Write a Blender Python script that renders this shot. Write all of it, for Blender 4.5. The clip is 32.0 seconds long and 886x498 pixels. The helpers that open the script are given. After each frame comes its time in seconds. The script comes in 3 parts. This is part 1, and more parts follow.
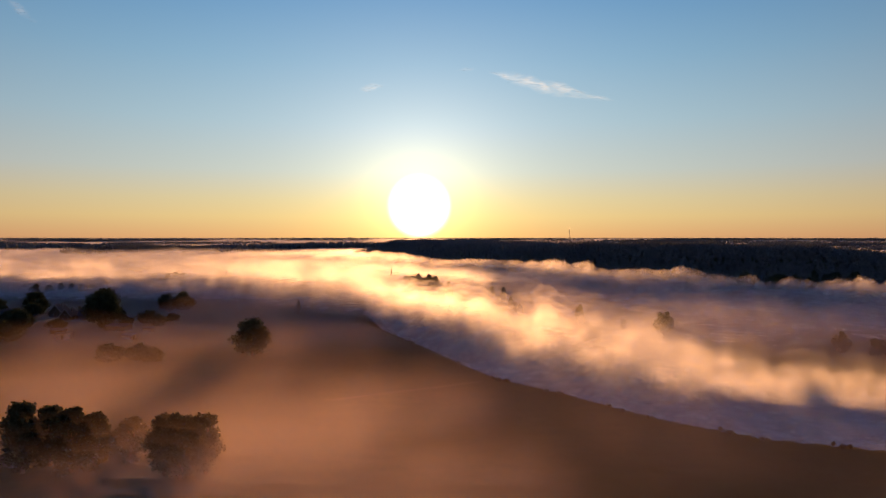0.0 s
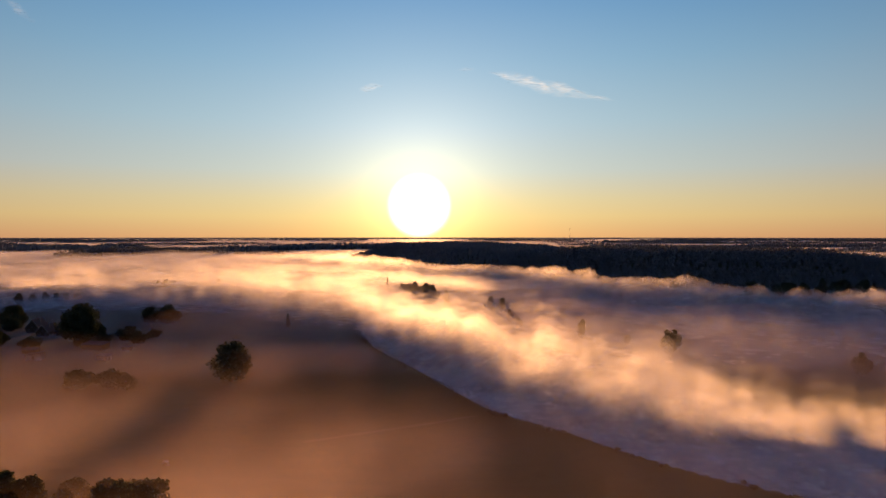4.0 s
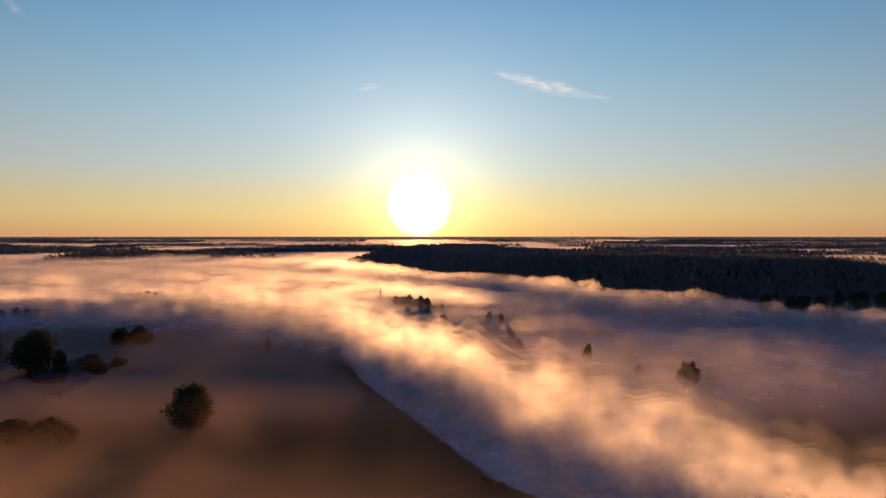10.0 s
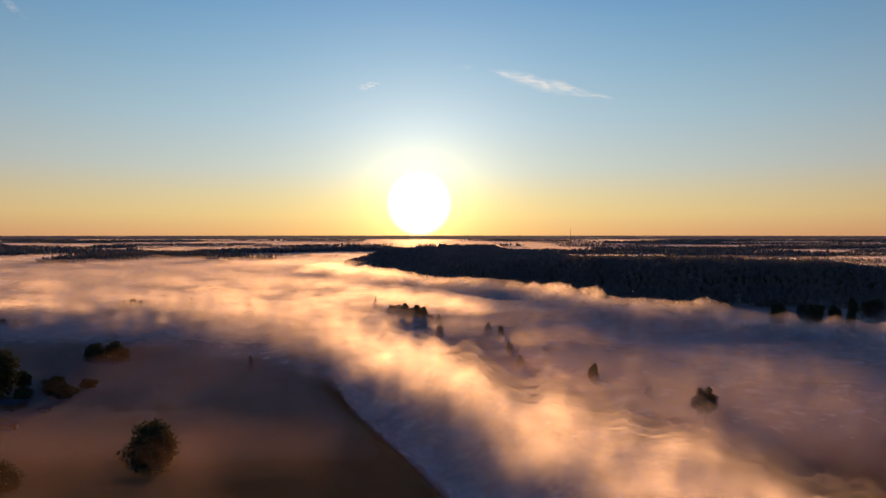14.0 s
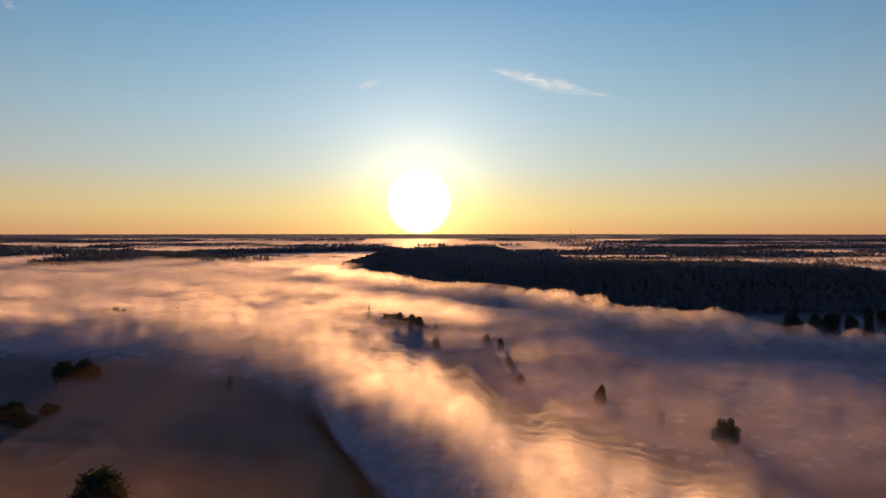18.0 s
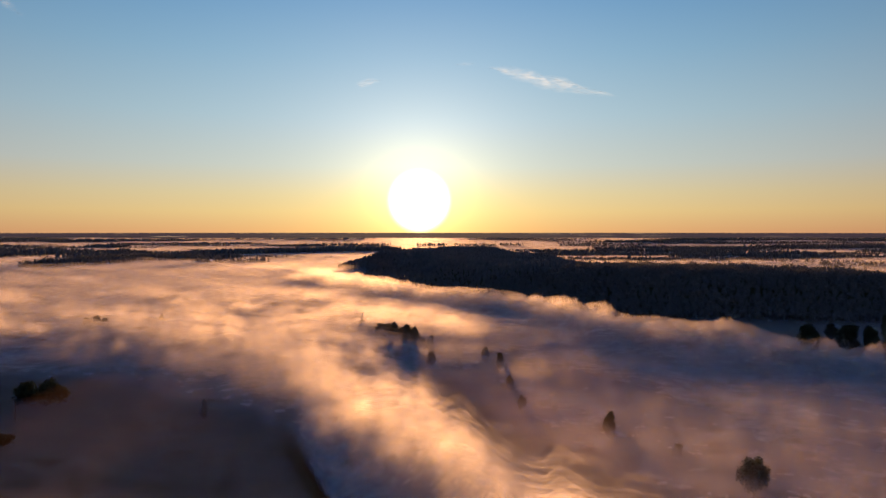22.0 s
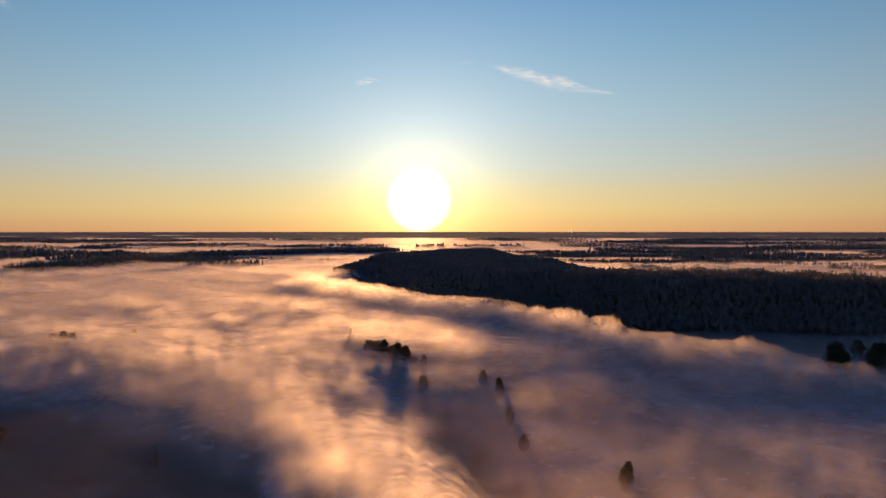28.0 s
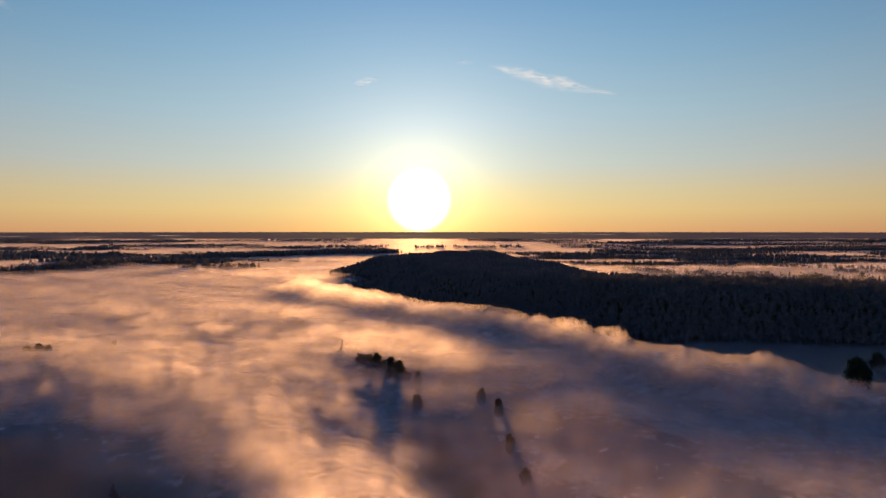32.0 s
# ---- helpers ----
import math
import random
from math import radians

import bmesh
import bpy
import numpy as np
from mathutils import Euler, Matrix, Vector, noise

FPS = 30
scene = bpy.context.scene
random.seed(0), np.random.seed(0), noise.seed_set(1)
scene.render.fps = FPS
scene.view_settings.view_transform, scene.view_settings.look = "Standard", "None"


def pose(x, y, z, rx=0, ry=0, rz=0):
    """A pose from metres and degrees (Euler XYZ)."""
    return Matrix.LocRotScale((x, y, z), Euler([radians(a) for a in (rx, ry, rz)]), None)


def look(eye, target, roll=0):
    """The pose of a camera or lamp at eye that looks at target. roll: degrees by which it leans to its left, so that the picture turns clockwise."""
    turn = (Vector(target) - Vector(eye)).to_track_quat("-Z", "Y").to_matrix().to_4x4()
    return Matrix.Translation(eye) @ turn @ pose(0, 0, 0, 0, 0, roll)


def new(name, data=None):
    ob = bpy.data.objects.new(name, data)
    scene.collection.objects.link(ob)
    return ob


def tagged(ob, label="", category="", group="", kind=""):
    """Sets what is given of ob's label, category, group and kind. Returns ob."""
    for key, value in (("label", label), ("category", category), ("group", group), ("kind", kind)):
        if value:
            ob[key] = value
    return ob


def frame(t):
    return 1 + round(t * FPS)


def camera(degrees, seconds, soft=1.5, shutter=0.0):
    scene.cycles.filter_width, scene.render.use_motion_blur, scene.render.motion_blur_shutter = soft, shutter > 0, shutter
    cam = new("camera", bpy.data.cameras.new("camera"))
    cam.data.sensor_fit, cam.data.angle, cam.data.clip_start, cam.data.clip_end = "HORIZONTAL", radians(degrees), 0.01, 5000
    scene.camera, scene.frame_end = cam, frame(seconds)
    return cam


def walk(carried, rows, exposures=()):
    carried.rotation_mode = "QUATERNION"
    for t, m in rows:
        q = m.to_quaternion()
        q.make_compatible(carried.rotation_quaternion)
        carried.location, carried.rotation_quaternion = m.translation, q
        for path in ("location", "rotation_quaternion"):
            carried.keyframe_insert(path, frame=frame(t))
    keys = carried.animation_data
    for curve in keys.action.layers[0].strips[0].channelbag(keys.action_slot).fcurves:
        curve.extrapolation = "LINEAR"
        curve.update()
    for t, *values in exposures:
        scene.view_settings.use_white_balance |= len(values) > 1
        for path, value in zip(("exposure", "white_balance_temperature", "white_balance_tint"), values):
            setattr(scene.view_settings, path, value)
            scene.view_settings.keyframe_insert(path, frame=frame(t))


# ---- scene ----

# ---- camera: a drone that climbs forward over the meadow and the river ----
cam = camera(70, 32.0)
ROWS = [
    (0, 0.0, 0.0, 47.4, 88.849), (2, 1.2, 8.12, 50.71, 88.832), (4, 2.37, 16.91, 53.96, 88.815),
    (6, 3.53, 26.35, 57.15, 88.798), (8, 4.69, 36.36, 60.26, 88.774), (10, 5.85, 46.92, 63.3, 88.739),
    (12, 7.02, 57.95, 66.26, 88.693), (14, 8.21, 69.39, 69.12, 88.638), (16, 9.42, 81.19, 71.9, 88.575),
    (18, 10.65, 93.29, 74.57, 88.512), (20, 11.9, 105.6, 77.14, 88.449), (22, 13.18, 118.06, 79.62, 88.385),
    (24, 14.46, 130.59, 82.0, 88.342), (26, 15.74, 143.13, 84.31, 88.322), (28, 17.02, 155.6, 86.54, 88.302),
    (30, 18.27, 167.91, 88.73, 88.309), (32, 19.48, 180.0, 90.89, 88.317)]
EXPOSURE = 2.6
walk(cam, [(t, pose(x, y, z, rx)) for t, x, y, z, rx in ROWS], [(0, EXPOSURE), (32, EXPOSURE)])
scene.cycles.transparent_max_bounces = 96

# ---- light: a low sun ahead, clear sky ----
SUN_AZ, SUN_EL = radians(-2.15), radians(2.7)
LIGHT_EL = radians(2.8)


def toward(az, el):
    return Vector((math.sin(az) * math.cos(el), math.cos(az) * math.cos(el), math.sin(el)))


SUN = toward(SUN_AZ, SUN_EL)
LIGHT = toward(SUN_AZ, LIGHT_EL)
sun = new("sun", bpy.data.lights.new("sun", "SUN"))
sun.data.energy, sun.data.angle, sun.data.color = 5.0, radians(3.2), (1.0, 0.445, 0.165)
sun.matrix_world = look(LIGHT * 100, (0, 0, 0))


class Nodes:
    """Short hand for building a node tree."""

    def __init__(self, tree):
        self.tree = tree
        tree.nodes.clear()

    def add(self, kind, sets=None, **inputs):
        n = self.tree.nodes.new(kind)
        for k, v in (sets or {}).items():
            setattr(n, k, v)
        for k, v in inputs.items():
            key = int(k[1:]) if k[0] == "i" and k[1:].isdigit() else k.replace("_", " ")
            self.put(n.inputs[key], v)
        return n

    def put(self, socket, v):
        if isinstance(v, bpy.types.NodeSocket):
            self.tree.links.new(v, socket)
        else:
            socket.default_value = v

    def math(self, op, a, b=0.0, c=0.0):
        n = self.add("ShaderNodeMath", {"operation": op})
        for s, v in zip(n.inputs, (a, b, c)):
            self.put(s, v)
        return n.outputs[0]

    def ramp(self, fac, stops, mode="LINEAR"):
        n = self.add("ShaderNodeValToRGB", Fac=fac)
        r = n.color_ramp
        r.interpolation = mode
        while len(r.elements) < len(stops):
            r.elements.new(0.5)
        for e, (p, c) in zip(r.elements, stops):
            e.position, e.color = p, (*c, 1)
        return n.outputs[0]

    def noise(self, vector, scale, detail=4.0, rough=0.55):
        return self.add("ShaderNodeTexNoise", Vector=vector, Scale=scale, Detail=detail, Roughness=rough).outputs[0]

    def mix(self, fac, a, b, blend="MIX"):
        n = self.add("ShaderNodeMix", {"data_type": "RGBA", "blend_type": blend})
        self.put(n.inputs[0], fac), self.put(n.inputs[6], a), self.put(n.inputs[7], b)
        return n.outputs[2]


world = bpy.data.worlds.new("sky")
scene.world = world
world.use_nodes = True
g = Nodes(world.node_tree)
ray = g.add("ShaderNodeTexCoord").outputs["Generated"]
air = g.add("ShaderNodeTexSky", {"sky_type": "NISHITA", "sun_disc": False, "sun_elevation": SUN_EL, "sun_rotation": SUN_AZ,
                                 "altitude": 100, "air_density": 1.0, "dust_density": 0.3, "ozone_density": 3.0}).outputs[0]


def srgb(r, g, b):
    return tuple((v / 255 / 12.92) if v < 10 else ((v / 255 + 0.055) / 1.055) ** 2.4 for v in (r, g, b))


rise = g.add("ShaderNodeSeparateXYZ", Vector=ray).outputs[2]
clear_sky = g.ramp(rise, [(0.0, srgb(210, 158, 112)), (0.03, srgb(217, 186, 130)), (0.057, srgb(208, 190, 148)), (0.10, srgb(184, 190, 183)),
                          (0.173, srgb(157, 183, 194)), (0.26, srgb(127, 167, 193)), (0.35, srgb(95, 146, 188)), (0.5, srgb(76, 116, 176)),
                          (1.0, srgb(58, 84, 152))])
off = g.math("ARCCOSINE", g.math("MINIMUM", g.add("ShaderNodeVectorMath", {"operation": "DOT_PRODUCT"}, i0=ray, i1=SUN).outputs["Value"], 0.999999))
halo_tint = g.ramp(rise, [(0.0, (1.0, 0.72, 0.14)), (0.05, (1.0, 0.85, 0.34)), (0.10, (0.95, 0.95, 0.70)), (0.16, (0.95, 0.93, 0.95))])
halo = g.math("MULTIPLY", g.math("EXPONENT", g.math("DIVIDE", off, -0.15)), 0.62)
near_halo = g.math("MULTIPLY", g.math("EXPONENT", g.math("DIVIDE", off, -0.045)), 1.3)
disc = g.math("MULTIPLY", g.add("ShaderNodeMapRange", {"interpolation_type": "SMOOTHSTEP"}, Value=off, From_Min=0.027, From_Max=0.054, To_Min=1.0, To_Max=0.0).outputs[0], 3.0)


def scaled(color, k):
    return g.add("ShaderNodeVectorMath", {"operation": "SCALE"}, i0=color, Scale=k).outputs[0]


def plus(a, b):
    return g.add("ShaderNodeVectorMath", {"operation": "ADD"}, i0=a, i1=b).outputs[0]


glow = plus(scaled(halo_tint, halo), scaled((1.0, 0.82, 0.30), near_halo))
glow = plus(glow, scaled((1.0, 1.0, 1.0), disc))
away = g.add("ShaderNodeMapRange", {"interpolation_type": "SMOOTHSTEP"}, Value=off, From_Min=0.3, From_Max=1.2).outputs[0]
backlit_air = g.mix(away, (1.0, 1.0, 1.0, 1), (0.62, 0.51, 0.56, 1))   # the sky away from the sun is dim and rosy
above = plus(plus(g.mix(1.0, clear_sky, backlit_air, "MULTIPLY"), glow), scaled(air, 0.01))
# beyond the last woods the land fades into one dark band under the sky, with sun glow painted in
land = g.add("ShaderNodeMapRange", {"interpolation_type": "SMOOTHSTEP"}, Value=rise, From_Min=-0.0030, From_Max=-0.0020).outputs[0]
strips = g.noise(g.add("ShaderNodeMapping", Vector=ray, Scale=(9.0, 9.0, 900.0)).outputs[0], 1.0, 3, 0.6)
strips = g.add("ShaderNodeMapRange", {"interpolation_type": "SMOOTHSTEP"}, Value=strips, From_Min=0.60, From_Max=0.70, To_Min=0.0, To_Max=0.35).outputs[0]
# glow of the sun over the land, put into its colour by way of the halo
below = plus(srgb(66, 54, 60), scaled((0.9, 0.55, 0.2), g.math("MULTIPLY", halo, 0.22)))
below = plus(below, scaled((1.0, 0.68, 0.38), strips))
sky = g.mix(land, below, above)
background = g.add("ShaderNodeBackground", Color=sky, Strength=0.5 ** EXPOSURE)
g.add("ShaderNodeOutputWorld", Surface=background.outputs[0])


# ---- materials ----
def material(name):
    m = bpy.data.materials.new(name)
    m.use_nodes = True
    return m, Nodes(m.node_tree)


def finish(n, shader):
    n.add("ShaderNodeOutputMaterial", Surface=shader)


def foliage_material(name, dark, light, scale=0.25):
    m, n = material(name)
    at = n.add("ShaderNodeTexCoord").outputs["Object"]
    island = n.add("ShaderNodeNewGeometry").outputs["Random Per Island"]
    own = n.add("ShaderNodeObjectInfo").outputs["Random"]
    tone = n.math("ADD", n.math("MULTIPLY", island, 0.3), n.math("MULTIPLY", n.noise(at, scale, 3), 0.8))
    tone = n.math("ADD", tone, n.math("MULTIPLY", own, 0.2))
    c = n.mix(tone, (*dark, 1), (*light, 1))
    d = n.add("ShaderNodeBsdfDiffuse", Color=c).outputs[0]
    t = n.add("ShaderNodeBsdfTranslucent", Color=c).outputs[0]
    finish(n, n.add("ShaderNodeMixShader", i0=0.05, i1=d, i2=t).outputs[0])
    return m


LEAF = foliage_material("leaf", (0.020, 0.028, 0.016), (0.045, 0.055, 0.03))
NEEDLE = foliage_material("needle", (0.060, 0.070, 0.080), (0.135, 0.145, 0.140), 0.02)


def rough_material(name, a, b, scale, rough=0.9, bump=0.0):
    m, n = material(name)
    at = n.add("ShaderNodeTexCoord").outputs["Object"]
    big, small = n.noise(at, scale * 0.1, 4), n.noise(at, scale, 6, 0.65)
    c = n.mix(n.math("ADD", n.math("MULTIPLY", big, 0.7), n.math("MULTIPLY", small, 0.5)), (*a, 1), (*b, 1))
    p = n.add("ShaderNodeBsdfPrincipled", Base_Color=c, Roughness=rough, Specular_IOR_Level=0.0)
    if bump:
        n.put(p.inputs["Normal"], n.add("ShaderNodeBump", Strength=bump, Height=small).outputs[0])
    finish(n, p.outputs[0])
    return m


BARK = rough_material("bark", (0.06, 0.045, 0.03), (0.14, 0.11, 0.08), 3.0, 0.9, 0.4)
GRASS = rough_material("meadow_grass", (0.025, 0.032, 0.014), (0.065, 0.062, 0.030), 0.25, 0.95, 0.05)

WATER, n = material("river_water")
at = n.add("ShaderNodeTexCoord").outputs["Object"]
p = n.add("ShaderNodeBsdfPrincipled", Base_Color=(0.02, 0.03, 0.03, 1), Roughness=0.08, IOR=1.33)
n.put(p.inputs["Normal"], n.add("ShaderNodeBump", Strength=0.08, Distance=0.1, Height=n.noise(at, 0.6, 4)).outputs[0])
finish(n, p.outputs[0])


def fog_material(name, alpha, scale, ragged, sunny=0.52, tint=(0.90, 0.90, 0.91), ahead_share=0.04):
    """Mist: scatters the sun whichever way its surface leans, and lets the rest through."""
    m, n = material(name)
    at = n.add("ShaderNodeTexCoord").outputs["Object"]
    thick = n.add("ShaderNodeAttribute", {"attribute_name": "thickness"}).outputs["Fac"]
    wisps = n.math("ADD", n.math("MULTIPLY", n.noise(at, scale, 5, 0.6), 1.5), n.math("ADD", n.math("MULTIPLY", n.noise(at, 0.14, 4, 0.65), 0.95), -0.72))
    wisps = n.math("ADD", n.math("MULTIPLY", wisps, 1.0 + 1.6 * ragged), -0.75 * ragged)
    a = n.math("MULTIPLY", n.math("MULTIPLY", thick, alpha), wisps)
    a = n.math("MINIMUM", n.math("MAXIMUM", a, 0.0), 0.97)
    white = (*tint, 1)
    ahead = n.add("ShaderNodeCombineXYZ", X=LIGHT.x, Y=LIGHT.y, Z=LIGHT.z).outputs[0]
    behind = n.add("ShaderNodeCombineXYZ", X=-LIGHT.x, Y=-LIGHT.y, Z=-LIGHT.z).outputs[0]
    plain = n.add("ShaderNodeBsdfDiffuse", Color=white).outputs[0]
    front = n.add("ShaderNodeBsdfDiffuse", Color=white, Normal=ahead).outputs[0]
    back = n.add("ShaderNodeBsdfTranslucent", Color=white, Normal=behind).outputs[0]
    sheen = n.add("ShaderNodeBsdfGlossy", Color=white, Roughness=0.8, Normal=n.add("ShaderNodeCombineXYZ", Z=1.0).outputs[0]).outputs[0]
    both = n.add("ShaderNodeMixShader", i0=0.45, i1=front, i2=back).outputs[0]
    deep = n.math("MULTIPLY", n.math("POWER", thick, 3.0), 0.85)
    soft = n.add("ShaderNodeMixShader", i0=deep, i1=plain, i2=sheen).outputs[0]
    mist = n.add("ShaderNodeMixShader", i0=sunny, i1=soft, i2=both).outputs[0]
    onward = n.add("ShaderNodeBsdfRefraction", Color=white, Roughness=0.85, IOR=1.4, Normal=behind).outputs[0]
    mist = n.add("ShaderNodeMixShader", i0=ahead_share, i1=mist, i2=onward).outputs[0]
    clear = n.add("ShaderNodeBsdfTransparent").outputs[0]
    finish(n, n.add("ShaderNodeMixShader", i0=a, i1=clear, i2=mist).outputs[0])
    return m


# ---- tools for meshes ----
def fast_mesh(name, verts, faces, mat, smooth=True):
    """A mesh from arrays of places and of triangles or quads."""
    verts, faces = np.asarray(verts, np.float32), np.asarray(faces, np.int32)
    k = faces.shape[1]
    me = bpy.data.meshes.new(name)
    me.vertices.add(len(verts))
    me.vertices.foreach_set("co", verts.ravel())
    me.loops.add(faces.size)
    me.loops.foreach_set("vertex_index", faces.ravel())
    me.polygons.add(len(faces))
    me.polygons.foreach_set("loop_start", np.arange(0, faces.size, k, dtype=np.int32))
    me.polygons.foreach_set("loop_total", np.full(len(faces), k, np.int32))
    me.polygons.foreach_set("use_smooth", np.full(len(faces), smooth))
    me.update(calc_edges=True)
    me.materials.append(mat)
    return me


def lattice(ix, iy, seed):
    h = (ix.astype(np.int64) * 374761393 + iy.astype(np.int64) * 668265263 + seed * 974711) & 0x7FFFFFFF
    h = ((h ^ (h >> 13)) * 1274126177) & 0x7FFFFFFF
    return ((h ^ (h >> 16)) & 0xFFFF) / 65535.0 * 2 * math.pi


def grain(x, y, seed=0):
    """Smooth noise between about -0.7 and 0.7 over arrays of places."""
    ix, iy = np.floor(x), np.floor(y)
    fx, fy = x - ix, y - iy
    u, v = fx * fx * fx * (fx * (fx * 6 - 15) + 10), fy * fy * fy * (fy * (fy * 6 - 15) + 10)
    out = 0
    for dx, wx in ((0, 1 - u), (1, u)):
        for dy, wy in ((0, 1 - v), (1, v)):
            a = lattice(ix + dx, iy + dy, seed)
            out = out + wx * wy * (np.cos(a) * (fx - dx) + np.sin(a) * (fy - dy))
    return out


def fractal(x, y, octaves, seed=0):
    return sum(grain(x * 2 ** k, y * 2 ** k, seed + k) * 0.5 ** k for k in range(octaves))


def ease(a, b, x):
    t = np.clip((x - a) / (b - a), 0, 1)
    return t * t * (3 - 2 * t)


def from_line(x, y, points):
    """Distance from a broken line, and on which side: positive to the right of its way."""
    best, side = np.full(np.shape(x), 1e9), np.zeros(np.shape(x))
    for (ax, ay), (bx, by) in zip(points, points[1:]):
        dx, dy = bx - ax, by - ay
        t = np.clip(((x - ax) * dx + (y - ay) * dy) / (dx * dx + dy * dy), 0, 1)
        d = np.hypot(x - ax - t * dx, y - ay - t * dy)
        s = (x - ax) * dy - (y - ay) * dx
        near = d < best
        best, side = np.where(near, d, best), np.where(near, s, side)
    return best, np.sign(side)


def inside(x, y, poly):
    odd = np.zeros(np.shape(x), bool)
    for (ax, ay), (bx, by) in zip(poly, poly[1:] + poly[:1]):
        if ay != by:
            odd ^= ((ay > y) != (by > y)) & (x < (bx - ax) * (y - ay) / (by - ay) + ax)
    return odd


# ---- plan ----
BANK = [(190, 95), (140, 118), (97, 139), (78, 146), (65, 156), (49, 174), (37, 191), (19, 211), (-3, 262), (-23, 306),
        (-41, 348), (-62, 400), (-78, 470), (-84, 600), (-90, 760), (-112, 900), (-120, 1050), (-180, 1200), (-300, 1320)]
RIVER_WIDTH = 52
FOREST = [(-235, 1440), (-150, 1290), (-43, 1012), (63, 905), (127, 770), (184, 705), (264, 700), (372, 682), (560, 650), (900, 720),
          (900, 960), (600, 1010), (480, 1050), (330, 1060), (330, 1300), (280, 1600), (250, 2100), (60, 2150), (-80, 1900), (-190, 1650)]


def upland(y):
    return 28 * ease(2600, 4900, y)


def ground_height(x, y):
    d, s = from_line(x, y, BANK)
    side = d * s
    low = ease(-1.5, 5 + 70 * ease(330, 430, y), side)   # the bluff down to the river's level
    river = low * (1 - ease(RIVER_WIDTH - 6, RIVER_WIDTH + 6, side))
    fd, _ = from_line(x, y, FOREST + FOREST[:1])
    hill = np.where(inside(x, y, FOREST), ease(-10, 130, fd), 0.0) * (31 + 8 * grain(x / 260, y / 260, 5) + 4 * grain(x / 90, y / 90, 6)) * (0.25 + 0.75 * ease(680, 440, x))
    return fractal(x / 90, y / 90, 3, 9) * 0.8 + 0.2 - 4.0 * low - river * 3.5 + hill + upland(y)


def mist_floor(x, y):
    """The ground's level without the river's bed and the small rises."""
    d, s = from_line(x, y, BANK)
    fd, _ = from_line(x, y, FOREST + FOREST[:1])
    hill = np.where(inside(x, y, FOREST), ease(0, 130, fd), 0.0) * 26
    return hill - 4.5 * ease(-1.5, 3 + 90 * ease(330, 430, y), d * s) + 0.4 + upland(y)


def fan(near, far, nu, nv, spread, back=40):
    """A grid that opens and coarsens away from the start of the flight."""
    u = np.linspace(-spread, spread, nu)
    r = np.geomspace(near + back, far + back, nv)
    y = np.repeat(r - back, nu).reshape(nv, nu)
    x = r[:, None] * u[None, :]
    i = np.arange(nv * nu).reshape(nv, nu)
    quads = np.stack([i[:-1, :-1], i[:-1, 1:], i[1:, 1:], i[1:, :-1]], -1).reshape(-1, 4)
    return x, y, quads


# ---- ground and water ----
x, y, quads = fan(-20, 4900, 380, 460, 1.15)
ground = new("ground", fast_mesh("ground", np.stack([x, y, ground_height(x, y)], -1).reshape(-1, 3), quads, GRASS))
tagged(ground, "dark green-brown river meadow with a low grassy bank", "ground", kind="structure")
water = new("water", fast_mesh("water", [(-900, -60, -6), (600, -60, -6), (600, 1700, -6), (-900, 1700, -6)], [(0, 1, 2, 3)], WATER))
tagged(water, "calm river reflecting the morning sky under mist", "water", kind="structure")

# ---- mist ----
HOLLOW = [(-27, 560), (6, 470), (26, 410), (45, 355), (68, 300), (92, 258), (132, 224), (210, 192)]
ROLL = [(-250, 640), (-139, 515), (-62, 420), (-10, 350), (27, 292), (51, 245), (83, 215), (121, 191), (198, 163), (280, 142)]
FRONT = [(-190, 1080), (-77, 915), (56, 795), (116, 682), (154, 600), (190, 541), (225, 492), (300, 430), (420, 360)]
LEFT_EDGE = [(-900, 600), (-330, 486), (-240, 480), (-165, 472), (-110, 452), (-70, 405), (-41, 348), (-23, 306), (-3, 262), (19, 211), (37, 191), (49, 174),
             (65, 156), (78, 146), (97, 139), (140, 118), (190, 95), (300, 40)]


def far_land(x, y):
    """Where far off dark wooded land shows between long strips of mist: 0 to 1."""
    toward_sun = np.exp(-((x + 0.04 * y) / (0.20 * y + 1)) ** 2)
    right = ease(0.08, 0.30, x / (y + 1))
    v = fractal(x / 900, y / 200, 3, 81) + 0.30 * toward_sun + 0.14 - 0.17 * right
    start = 1650 - 200 * right
    return ease(start, start + 500, y) * (1 - ease(-0.08, 0.08, v))


